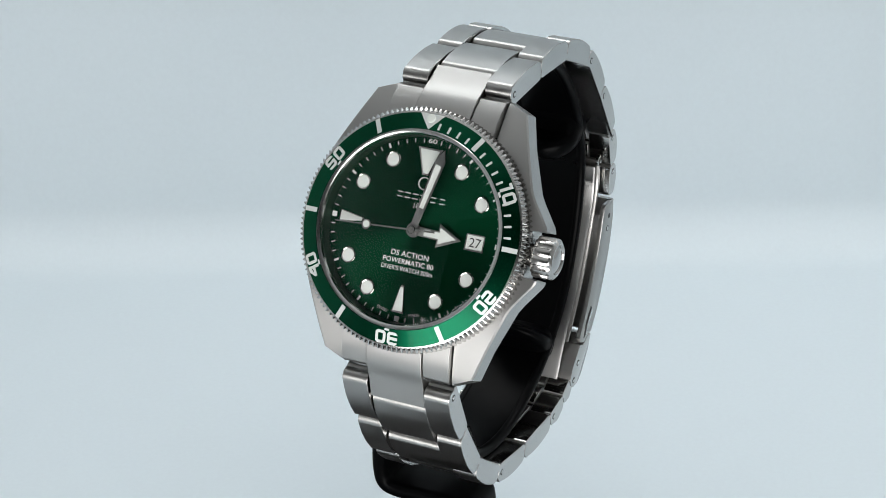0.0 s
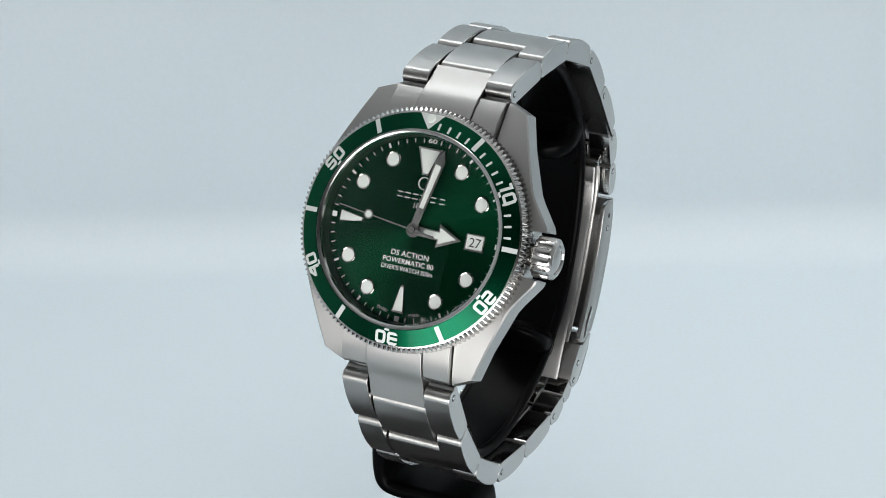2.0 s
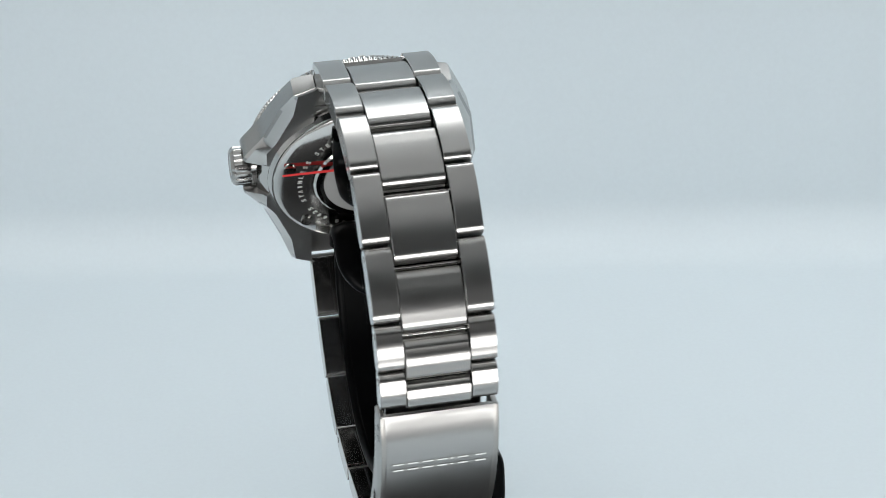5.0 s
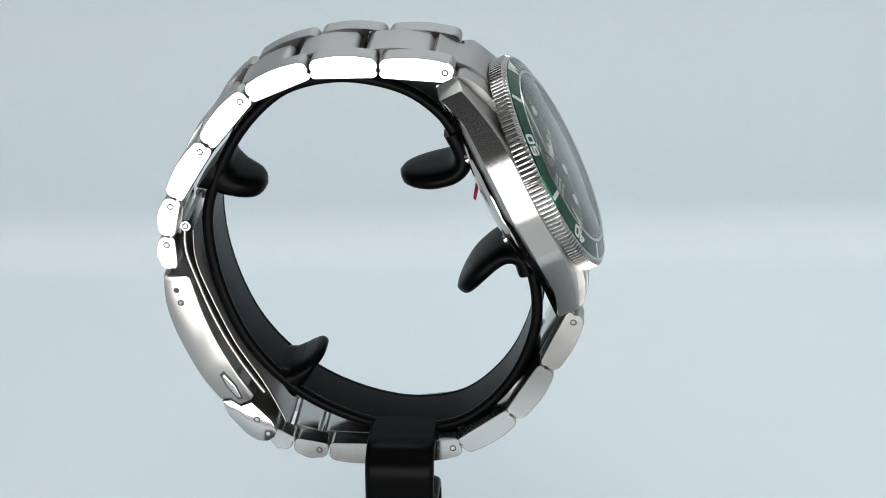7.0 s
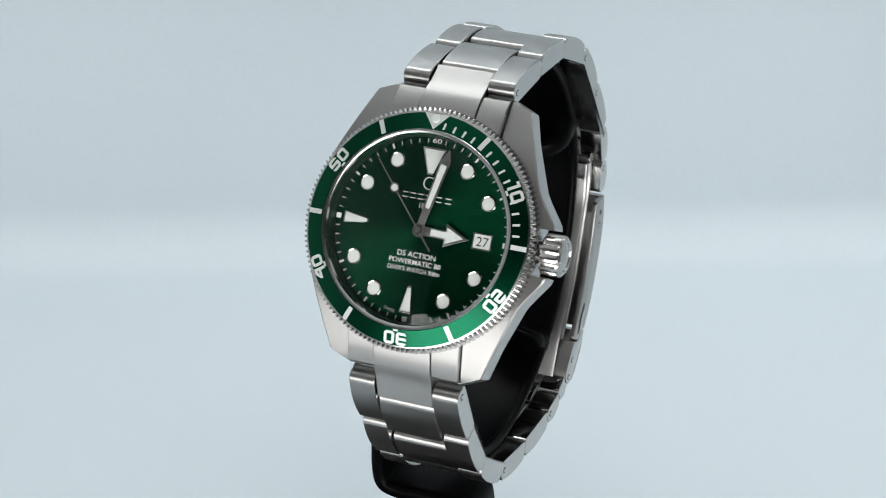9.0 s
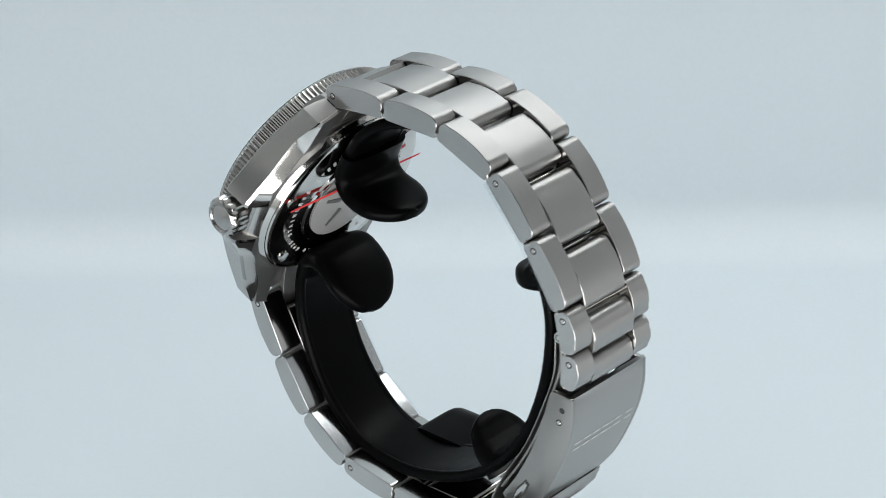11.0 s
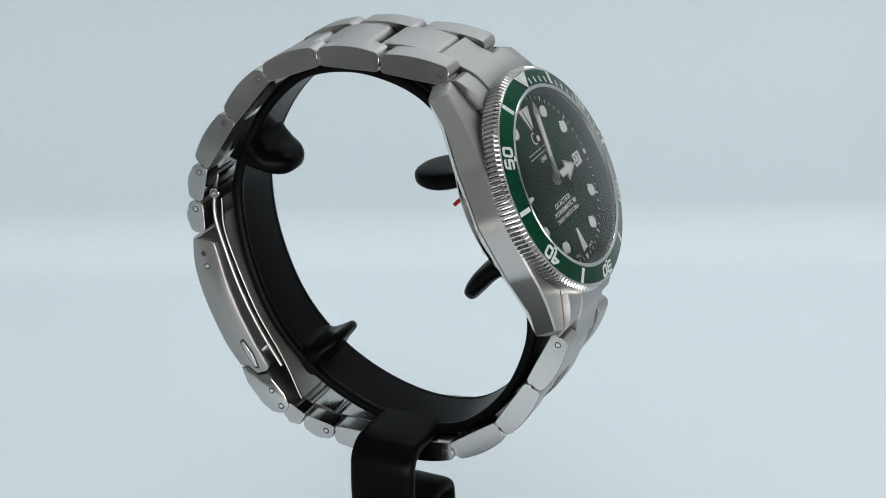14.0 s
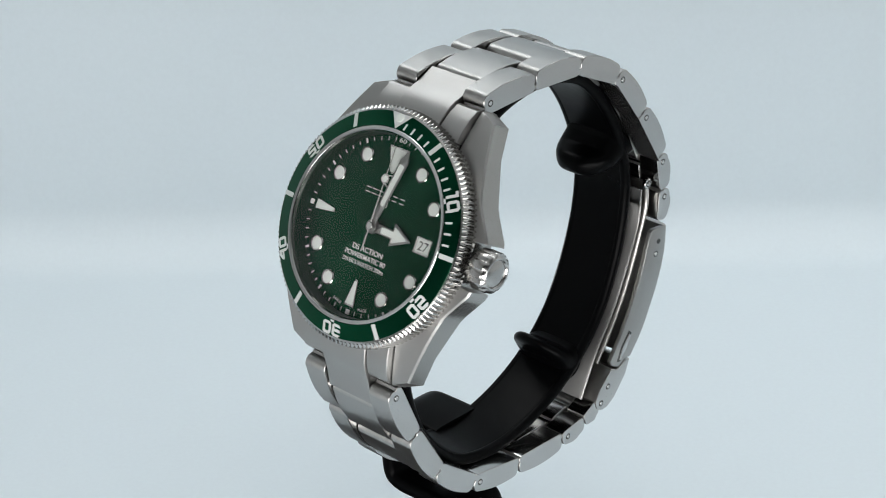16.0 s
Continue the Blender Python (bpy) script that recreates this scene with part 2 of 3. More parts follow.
def case_foot(v):
    a = max(0.0, abs(v) - 8) / 15
    return -7.7 - 1.1 * a ** 1.2


def flank(v, guard):
    """Half width of the case at height v on the dial; guard swells round the crown."""
    a = abs(v)
    if a > 20.9:
        u = 12.9 - (a - 20.9) * 2.3
    elif a > 9.2:
        u = 17.5 - (a - 9.2) * 0.393
    else:
        u = 18.9 - 1.4 * a / 9.2
    if guard:
        u = max(u, 20.9 - max(0, a - 4.3) * 0.72) if a > 3.7 else 18.6
    return u


def side_slab(sign):
    vs = [-22.4, -22.1, -21.6, -20.9, -20, -18, -16, -14, -12, -10.5, -9.2, -8, -6.8, -5.6, -4.6, -3.9, -3.75, -3.6, -2, 0]
    vs = vs + [-v for v in vs[-2::-1]]
    sec = []
    for v in vs:
        u, t, f = flank(v, sign > 0), case_top(v), case_foot(v)
        e = max(0.0, abs(v) - 21.8) * 0.5
        t, f = t - e, f + e * 0.4
        fade = min(1.0, max(0.0, (21.0 - abs(v)) / 5))
        c = 0.6 + fade * max(0.0, max(1.9, u - 17.2) - 0.6)
        h = 0.45 + fade * 1.4
        pts = [(9.46, t), (u - 0.28, t), (u, t - 0.28), (u, f + h), (u - 0.4, f + h * 0.72), (u - c, f), (9.46, f)]
        sec.append([(sign * x, v, z) for x, z in pts])
    return loft(sec)


case = part("case", merged(side_slab(1), side_slab(-1), box(-9.3, 9.3, -16.4, 16.4, -7.0, -1.6)), STEEL_CASE, watch,
            "brushed steel case with angular lugs", sharp=22)

polish_sides(case, SATIN, 0.75)
case.data.materials.append(POLISHED)
for p in case.data.polygons:
    if 0.35 < abs(p.normal.x) <= 0.75 and p.normal.z < -0.3:
        p.material_index = 2

# case back
back = part("case_back", lathe([(0, -7.2), (16.6, -7.2), (16.6, -8.0), (16.2, -8.9), (15.4, -9.3), (9.6, -9.6), (9.2, -9.9), (8.4, -9.9), (0, -9.9)], 96, False),
            POLISHED, watch, "polished screwed steel case back")
for k in range(6):
    a = 2 * math.pi * (k + 0.3) / 6
    part("notch", put(disc(1.0, -9.7, -8.8, 20, 0.2), Matrix.Translation((14.3 * math.cos(a), 14.3 * math.sin(a), 0))), POLISHED, back)
part("polished_rim", lathe([(16.6, -7.4), (17.05, -7.4), (17.05, -7.75), (16.5, -8.55), (15.6, -8.75)], 96, False), POLISHED, back, "smooth polished rim of the case back")
part("medallion", lathe([(0, -9.95), (7.9, -9.95), (7.9, -10.15), (7.5, -10.25), (0, -10.25)], 64, False), MEDAL, back, "matt grey case back medallion")

# Dark bars carry the shade of the medallion's engraving in their colour.
for k in range(5):
    a = 2 * math.pi * k / 5
    part("engraving_shade_bar", put(plate([(-0.5, -1.9), (0.5, -1.9), (0.3, 1.9), (-0.3, 1.9)], 0, 0.12, 0.03),
                           Matrix.Rotation(a, 4, "Z") @ Matrix.Translation((0, 4.0, -10.25)) @ R(math.pi, 4, "Y")), ENGRAVING_SHADE, back)


def arc_words(text, radius, start, step, size, z, parent, mat):
    bms = []
    for i, ch in enumerate(text):
        if ch == " ":
            continue
        a = radians(start - step * i)
        m = (Matrix.Rotation(a, 4, "Z") @ Matrix.Translation((0, radius, z)) @ Matrix.Rotation(math.pi, 4, "Y"))
        bms.append(put(lettering(ch, size * (0.3 if ch == "I" else 0.72), size, 0.1), m))
    return part("engraving", merged(*bms), mat, parent)


arc_words("ISO 6425", 11.9, -165, -6.0, 0.8, -9.44, back, PALE_PRINT)
arc_words("STAINLESS STEEL", 11.9, -110, -6.0, 0.8, -9.44, back, PALE_PRINT)
arc_words("AUTOMATIC", 11.9, -12, -6.0, 0.8, -9.44, back, PALE_PRINT)
arc_words("SWISS MADE", 11.9, 46, -6.0, 0.8, -9.44, back, PALE_PRINT)
arc_words("SAPPHIRE CRYSTAL", 11.9, 107, -5.6, 0.8, -9.44, back, PALE_PRINT)

# bezel with coin edge
TEETH = 144
bz = bmesh.new()
prof = [(17.0, -1.5), (0, -1.5), (0, 0.6), (18.35, 1.2), (18.1, 1.31), (15.35, 2.15), (15.1, 1.95), (15.1, -0.6), (17.0, -0.6)]
rings = []
for i in range(TEETH * 4):
    a = 2 * math.pi * i / (TEETH * 4)
    ro = (19.05, 18.98, 18.6, 18.6)[i % 4]
    rings.append([bz.verts.new(((ro if r == 0 else r) * math.cos(a), (ro if r == 0 else r) * math.sin(a), z)) for r, z in prof])
for i in range(len(rings)):
    a, b = rings[i], rings[(i + 1) % len(rings)]
    for j in range(len(prof)):
        k = (j + 1) % len(prof)
        bz.faces.new((a[j], b[j], b[k], a[k]))
bezel = part("bezel", bz, TOOTH, watch, "steel coin-edge rotating bezel")
BZ = (1.75 - 2.5) / (18.05 - 15.55)


def bezel_z(r):
    return 2.21 + BZ * (r - 15.55)


insert = part("bezel_insert", lathe([(15.55, 1.95), (18.05, 1.15), (18.05, bezel_z(18.05)), (15.55, bezel_z(15.55))], 160),
              INSERT_GREEN, bezel, "glossy green dive bezel insert")


def on_insert(bm, minute, r, lift=0.0):
    slope = Matrix.Rotation(math.atan(BZ), 4, "X")
    return put(bm, at_minute(minute, r, bezel_z(r) + lift) @ slope)


def square_digit(ch, x):
    """A boxy numeral of straight strokes with cut corners, 1.7 wide and 2.1 high."""
    w, h, k, c = 0.86, 1.05, 0.46, 0.34
    top = [(-w, h - k), (w, h - k), (w, h - c), (w - c, h), (-w + c, h), (-w, h - c)]
    foot = [(a, -b) for a, b in top]
    mid = [(-w, -k / 2), (w, -k / 2), (w, k / 2), (-w, k / 2)]
    up_r = [(w - k, k / 2), (w, k / 2), (w, h - k), (w - k, h - k)]
    up_l = [(-a, b) for a, b in up_r]
    low_r, low_l = [(a, -b) for a, b in up_r], [(-a, -b) for a, b in up_r]
    gap_r = [(w - k, -k / 2), (w, -k / 2), (w, k / 2), (w - k, k / 2)]
    gap_l = [(-a, b) for a, b in gap_r]
    stem = [(-0.02, -h), (0.44, -h), (0.44, h), (-0.02, h)]
    strokes = {"0": (top, foot, up_r, up_l, low_r, low_l, gap_r, gap_l),
               "1": (stem, [(-0.5, h - k), (-0.02, h - k), (-0.02, h), (-0.5, h)]),
               "2": (top, up_r, mid, low_l, foot), "3": (top, up_r, mid, low_r, foot),
               "4": ([(-w, k / 2), (-w + 0.52, k / 2), (w - k, h - 0.5), (w - k, h), (0.02, h)], mid, up_r, [(w - k, h - k), (w, h - k), (w, h), (w - k, h)],
                     low_r, [(w - k, -h), (w, -h), (w, k - h), (w - k, k - h)]),
               "5": (top, up_l, mid, low_r, foot)}[ch]
    return merged(*[put(plate(p, 0, 0.04), Matrix.Translation((x, 0, 0))) for p in strokes])


for m in range(60):
    if m % 10 == 5:
        part("five_minute_bar", on_insert(plate([(-0.38, -1.2), (0.38, -1.2), (0.38, 1.2), (-0.38, 1.2)], 0, 0.04), m, 16.9), PALE_PRINT, bezel)
    elif m % 10 and m < 15:
        part("minute_bar", on_insert(plate([(-0.17, -0.55), (0.17, -0.55), (0.17, 0.55), (-0.17, 0.55)], 0, 0.04), m, 16.3), PALE_PRINT, bezel)
    elif m % 10 == 0 and m:
        part("numeral", on_insert(merged(square_digit(str(m)[0], -1.0 if m > 10 else -0.75), square_digit("0", 1.0)), m, 16.95), PALE_PRINT, bezel)
        part("numeral_pip", on_insert(plate([(-0.4, -0.17), (0.4, -0.17), (0.4, 0.17), (-0.4, 0.17)], 0, 0.04), m, 15.72), PALE_PRINT, bezel)
part("zero_triangle", on_insert(plate([(-2.05, 1.15), (0, -1.45), (2.05, 1.15)], 0, 0.05), 0, 16.9), PALE_PRINT, bezel, "silver triangle at the bezel's zero")
part("lume_pip", on_insert(disc(0.72, 0.04, 0.3, 24, 0.1), 0, 17.25), LUME, bezel, "round white lume pip")

# dial
DEEP = -0.6             # the dial lies this much below the bezel's datum
dial = part("dial", disc(14.7, -0.4, 0.0, 128), DIAL_GREEN, watch, "green sunburst dial")
dial.location.z = DEEP * MM
part("rehaut", lathe([(14.5, DEEP), (14.7, DEEP), (14.8, 1.6), (14.62, 1.6)], 128), DIAL_GREEN, watch, "dark green inner ring round the dial")
for m in range(60):
    if m == 0:
        continue
    w, l = (0.17, 0.4) if m % 5 == 0 else (0.065, 0.33)
    if m % 15 == 0:
        w = 0.4
    part("minute_mark", put(plate([(-w, -l), (w, -l), (w, l), (-w, l)], 0.0, 0.03), at_minute(m, 13.95, 0.004)), PRINT, dial)
part("minute_numeral", put(lettering("60", 1.5, 0.72, 0.03, 0.01), Matrix.Translation((0, 14.0, 0.004))), PRINT, dial)


def index_marker(name, outline, m):
    cx = sum(p[0] for p in outline) / len(outline)
    cy = sum(p[1] for p in outline) / len(outline)
    inner = [(cx + (x - cx) * 0.78, cy + (y - cy) * 0.86) for x, y in outline]
    ob = part(name, put(plate(outline, 0.0, 0.3, 0.06), m), POLISHED, dial)
    tagged(ob, "steel-framed white lume hour marker")
    return ob, put(plate(inner, 0.29, 0.34, 0.02), m)


for h in range(12):
    m = at_minute(h * 5, 0, 0.004)
    if h == 3:
        continue
    if h == 0:
        out = [(-2.1, 12.9), (-0.55, 8.6), (0.55, 8.6), (2.1, 12.9)]
    elif h in (6, 9):
        w = 1.05 if h == 6 else 0.95
        out = [(-w, 13.0), (-0.3, 8.7), (0.3, 8.7), (w, 13.0)]
    else:
        out = None
    if out:
        ob, lume = index_marker("hour_marker", out, m)
        part("marker_lume", lume, LUME, dial)
    else:
        mm = at_minute(h * 5, 11.7, 0.004)
        part("hour_marker", put(lathe([(1.0, 0.0), (1.28, 0.0), (1.28, 0.28), (1.17, 0.36), (1.0, 0.3)], 32), mm), POLISHED, dial)
        part("marker_lume", put(disc(1.03, 0.0, 0.33, 32, 0.08), mm), LUME, dial)

# date window
part("date_frame", merged(box(8.65, 11.8, 1.05, 1.25, 0, 0.18), box(8.65, 11.8, -1.35, -1.15, 0, 0.18),
                          box(8.65, 8.85, -1.15, 1.05, 0, 0.18), box(11.6, 11.8, -1.15, 1.05, 0, 0.18)), POLISHED, dial)
part("date_disc", box(8.85, 11.6, -1.15, 1.05, -0.1, 0.03), LUME, dial, "white date disc")
part("date_numeral", put(lettering("27", 1.95, 1.45, 0.02), Matrix.Translation((10.25, -0.05, 0.035))), INK_AND_SHADE, dial)

# printing on the dial
part("dial_print", put(lettering("1888", 2.0, 0.85, 0.02), Matrix.Translation((0, 3.75, 0.004))), PRINT, dial)
part("dial_print", put(lettering("DS ACTION", 6.4, 0.85, 0.02, 0.01), Matrix.Translation((0.05, -3.9, 0.004))), PRINT, dial)
part("dial_print", put(lettering("POWERMATIC 80", 8.6, 0.8, 0.02, 0.01), Matrix.Translation((0, -5.1, 0.004))), PRINT, dial)
part("dial_print", put(lettering("DIVER'S WATCH 300m", 8.7, 0.72, 0.02), Matrix.Translation((0, -6.25, 0.004))), PRINT, dial)
part("dial_print", put(lettering("SWISS", 1.8, 0.5, 0.02), Matrix.Translation((-2.75, -12.85, 0.004)) @ Matrix.Rotation(radians(-13), 4, "Z")), PALE_PRINT, dial)
part("dial_print", put(lettering("MADE", 1.8, 0.5, 0.02), Matrix.Translation((2.75, -12.85, 0.004)) @ Matrix.Rotation(radians(13), 4, "Z")), PALE_PRINT, dial)
# maker's name as plain strokes, and a ring-shaped emblem over it
def maker_marks(parent, m, k, mat):
    for i in range(7):
        w = 0.14 if i == 4 else 0.46
        x = (-3.65, -2.35, -1.05, 0.2, 1.05, 2.0, 3.55)[i]
        for y in (-0.36, 0.36):
            part("maker_bar", put(plate([(-w * k, -0.08 * k), (w * k, -0.08 * k), (w * k, 0.08 * k), (-w * k, 0.08 * k)], 0, 0.02 * k),
                                  m @ Matrix.Translation((x * k, y * k, 0))), mat, parent)


maker_marks(dial, Matrix.Translation((0, 5.1, 0.004)), 1.0, PRINT)
part("emblem", put(lathe([(0.85, 0.0), (1.02, 0.0), (1.02, 0.06), (0.85, 0.06)], 32), Matrix.Translation((0, 7.35, 0.004))), PRINT, dial)


# pointers of the dial: built along +y, then turned
def turned(deg):
    return Matrix.Rotation(-radians(deg), 4, "Z")


hour = part("hour_hand", put(merged(
    plate([(-0.72, 0.6), (0.72, 0.6), (0.72, 4.2), (1.85, 4.2), (0, 8.15), (-1.85, 4.2), (-0.72, 4.2)], 0.5, 0.68, 0.05),
    disc(1.15, 0.5, 0.68, 32)), turned(91.3)), STEEL, watch, "broad steel arrow hour hand")
part("hand_lume", put(plate([(-0.5, 1.9), (0.5, 1.9), (0.5, 4.45), (1.3, 4.45), (0, 7.35), (-1.3, 4.45), (-0.5, 4.45)], 0.62, 0.72), turned(91.3)), LUME, hour)
minute = part("minute_hand", put(merged(
    plate([(-0.55, -0.6), (0.55, -0.6), (0.85, 11.4), (0, 13.2), (-0.85, 11.4)], 0.9, 1.06, 0.05), disc(1.0, 0.9, 1.06, 32)), turned(11.8)),
    STEEL, watch, "steel sword minute hand")
part("hand_lume", put(plate([(-0.36, 3.6), (0.36, 3.6), (0.52, 10.7), (-0.52, 10.7)], 1.04, 1.1), turned(11.8)), LUME, minute)
second = part("second_hand", merged(
    plate([(-0.16, -3.9), (0.16, -3.9), (0.07, 13.0), (-0.07, 13.0)], 1.3, 1.4), disc(0.62, 1.25, 1.5, 24, 0.08),
    put(lathe([(0.55, 0), (0.78, 0), (0.78, 0.18), (0.55, 0.18)], 24), Matrix.Translation((0, 7.65, 1.28)))), POLISHED, watch, "thin steel second hand with a lume dot")
part("hand_lume", put(disc(0.6, 1.3, 1.44, 24), Matrix.Translation((0, 7.65, 0))), LUME, second)
hour.location.z = minute.location.z = DEEP * MM

# Stands for the bevelled glass edge; its milky brightness is put into the colour.
part("crystal_ring", lathe([(14.7, 1.6), (14.85, 2.15), (15.05, 2.29), (15.4, 2.33), (15.53, 2.15), (15.4, 1.6)], 128), BEVEL_SHEEN, watch, "bright metal ring standing for the milky bevelled edge of the crystal")
crystal = part("crystal", lathe([(0, 2.27), (14.5, 2.27), (14.8, 2.15), (14.84, 1.9)], 96, False), GLASS, watch, "flat clear crystal")
crystal.visible_shadow = False

# crown
cr = bmesh.new()
rows = []
for x, k in ((19.0, 0.55), (19.9, 0.55), (20.0, 0.97), (20.3, 1.0), (22.6, 1.0), (22.9, 0.96), (23.2, 0.84), (23.35, 0.78), (23.35, 0.7), (23.1, 0.64), (23.3, 0.42), (23.42, 0.18)):
    ring = []
    for i in range(64):
        a = 2 * math.pi * i / 64
        g = 0.28 * max(0.0, math.cos(12 * a)) if 0.9 < k else 0
        r = 3.3 * k - g
        ring.append(cr.verts.new((x, r * math.cos(a), -3.7 + r * math.sin(a))))
    rows.append(ring)
for a, b in zip(rows, rows[1:]):
    for i in range(64):
        cr.faces.new((a[i], a[(i + 1) % 64], b[(i + 1) % 64], b[i]))
cr.faces.new(rows[-1])
cr.faces.new(rows[0][::-1])
crown = part("crown", cr, TOOTH, watch, "fluted polished steel crown")
crown.location.x = -0.5 * MM
part("crown_emblem", put(lathe([(0.9, 0), (1.2, 0), (1.2, 0.12), (0.9, 0.12)], 24), Matrix.Translation((23.2, 0, -3.7)) @ R(radians(90), 4, "Y")), POLISHED, crown, "raised ring on the crown's face")
part("crown_emblem", put(plate([(-0.5, -0.18), (0.5, -0.18), (0.5, 0.18), (-0.5, 0.18)], 0, 0.12), Matrix.Translation((23.05, 0, -3.7)) @ R(radians(90), 4, "Y")), POLISHED, crown)

# ---------------------------------------------------------------- bracelet
TOP = [(22.9, -5.0), (29.1, -15.6), (33.8, -25.8), (34.4, -37.0), (29.9, -47.4), (24.0, -57.1), (18.5, -61.6), (12.9, -64.1)]
LOW = [(-23.4, -6.0), (-30.4, -14.9), (-36.1, -24.3), (-37.7, -35.0), (-34.0, -46.0), (-28.8, -56.4), (-25.1, -61.4), (-21.6, -63.9)]


def link_profile(a, b, side, thick=1.75, gap=0.12, arch=0.42):
    """Rounded link seen from the side between joints a and b; side is the outward sense."""
    a, b = np.array(a), np.array(b)
    d = b - a
    ln = np.linalg.norm(d)
    d = d / ln
    nrm = np.array([-d[1], d[0]]) * side
    h = ln / 2 - gap
    pts = []
    r = min(1.4, h * 0.6)
    for i in range(7):
        s = -1 + 2 * i / 6
        pts.append((s * (h - r), thick + arch * (1 - s * s)))
    for i in range(1, 11):
        t = radians(90 - 12.5 * i)
        pts.append((h - r + r * math.cos(t), thick - r + r * math.sin(t)))
    q = 0.9
    for i in range(0, 7):
        t = radians(-15 * i)
        pts.append((h - q + q * math.cos(t), -thick + q + q * math.sin(t)))
    left = [(-x, y) for x, y in pts[7:]][::-1]
    pts = pts + left
    mid = (a + b) / 2
    return [tuple(mid + d * x + nrm * y) for x, y in pts]


def pin(v, n, u, parent):
    s = 1 if u > 0 else -1
    m = Matrix.Translation((u, v, n)) @ R(radians(90 * s), 4, "Y")
    # Flat black disc: the shade round the pin is put into colour.
    part("pin_hole_shade", put(disc(0.56, 0, 0.035, 20), m), INK_AND_SHADE, parent)
    return part("pin", put(disc(0.38, 0, 0.1, 16, 0.05), m), POLISHED, parent)


def half_width(i):
    return 9.35 - 0.09 * i


def between(p, q, f=0.5):
    return tuple(np.array(p) * (1 - f) + np.array(q) * f)


def lifted(chain, i, by):
    """Joint of the centre links on link i of a chain, moved outward from the loop's middle."""
    m = np.array(between(chain[i], chain[i + 1], 0.3))
    out = m - np.array((-1.5, -34.0))
    return tuple(m + by * out / np.linalg.norm(out))


for chain, side in ((TOP, 1), (LOW, -1)):
    n = len(chain) - 1
    for i in range(n):
        prof = link_profile(chain[i], chain[i + 1], side, thick=1.75 if i < 5 else 1.5)
        w = half_width(i)
        for s in (1, -1):
            u0, u1 = sorted((s * 4.95, s * w))
            link = part("outer_link", prism(prof, u0, u1, 0.1, 1), STEEL, watch, "brushed steel outer bracelet link" if i < 5 else "short brushed steel outer link", 20)
            polish_inside(polish_sides(link, LINK_SIDE))
            d = np.array(chain[i + 1]) - np.array(chain[i])
            d = d / np.linalg.norm(d)
            if i in (0, 3, 4, 5, 6) and (side > 0 or i in (0, 3, 5)):
                q = np.array(chain[i]) + d * 1.6
                pin(q[0], q[1], s * (w - 0.02), link)
    mids = [lifted(chain, i, 0.1) for i in range(n)]
    for i in range(n - 1):
        polish_inside(part("centre_link", prism(link_profile(mids[i], mids[i + 1], side, thick=1.7, gap=0.58 if i < 5 else 0.4, arch=0.42), -4.78, 4.78, 0.1, 1), STEEL, watch,
                           "brushed steel centre bracelet link", 20))
    stop = np.array(chain[-1]) + 0.6 * (np.array(chain[-1]) - np.array(chain[-2])) / np.linalg.norm(np.array(chain[-1]) - np.array(chain[-2]))
    part("centre_link", prism(link_profile(mids[-1], tuple(stop), side, thick=1.4, gap=0.3, arch=0.2), -4.78, 4.78, 0.1, 1), STEEL, watch,
         "short steel link that joins the clasp", 20)
    for i in range(1, n - 1):
        d = np.array(mids[i]) - np.array((-1.5, -34.0))
        q = np.array(mids[i]) - 1.2 * d / np.linalg.norm(d)
        part("hinge_bar", put(disc(0.4, -4.9, 4.9, 16), Matrix.Translation((0, q[0], q[1])) @ R(radians(90), 4, "Y")), POLISHED, watch, "thin steel hinge bar")
    # end link: raised centre tongue and two shoulders that fit between the lugs
    sg = 1 if side > 0 else -1
    m0 = mids[0]
    top = spline([(sg * 16.3, -1.4), (sg * 19.0, -2.0), (sg * 21.5, -3.2), (sg * 23.6, -5.1), (m0[0] + sg * 1.45, m0[1] + 0.9)], 4)
    tongue = [tuple(q) for q in top] + [
              (m0[0] + sg * 0.9, m0[1] - 0.3), (m0[0] - sg * 1.6, m0[1]), (sg * 20.5, -7.5), (sg * 16.3, -6.5)]
    end = part("end_link", prism(tongue, -4.75, 4.75, 0.08, 1), STEEL_CASE, watch, "brushed steel bracelet end link", 28)
    shoulder = [(sg * 15.9, -1.5), (sg * 18.5, -2.1), (sg * 20.5, -3.0), (sg * 22.0, -4.1), (sg * 22.3, -4.9), (sg * 21.8, -6.8), (sg * 16.0, -6.8)]
    for s in (1, -1):
        u0, u1 = sorted((s * 4.86, s * 9.27))
        part("shoulder", prism(shoulder, u0, u1, 0.08, 1), STEEL_CASE, end, sharp=28)

# folding clasp: a hollow cover of a bowed top sheet and two side skirts, folded blades inside
outer = spline([(12.3, -65.6), (8.4, -67.5), (3.6, -68.7), (-2.5, -69.2), (-7.6, -69.1), (-11.9, -68.3)], 4)
skirt = [tuple(p) for p in outer] + [(-12.5, -66.8), (-14.2, -65.8), (-14.3, -63.8), (-13.7, -62.9)]
skirt += [tuple(p) for p in spline([(-9.0, -63.5), (-3.0, -63.6), (3.1, -63.1), (9.4, -61.9)], 4)] + [(10.2, -61.8), (10.8, -62.1)]
clasp = part("clasp", strap([p + np.array((0, 0.45)) for p in outer], lambda t: 8.9, lambda t: 0.45, 0.12, 28), STEEL, watch, "brushed steel folding clasp cover", 25)
for s in (1, -1):
    u0, u1 = sorted((s * 8.1, s * 8.95))
    polish_sides(part("side_skirt", prism(skirt, u0, u1, 0.12, 2), SIDE, clasp, sharp=25), SIDE)
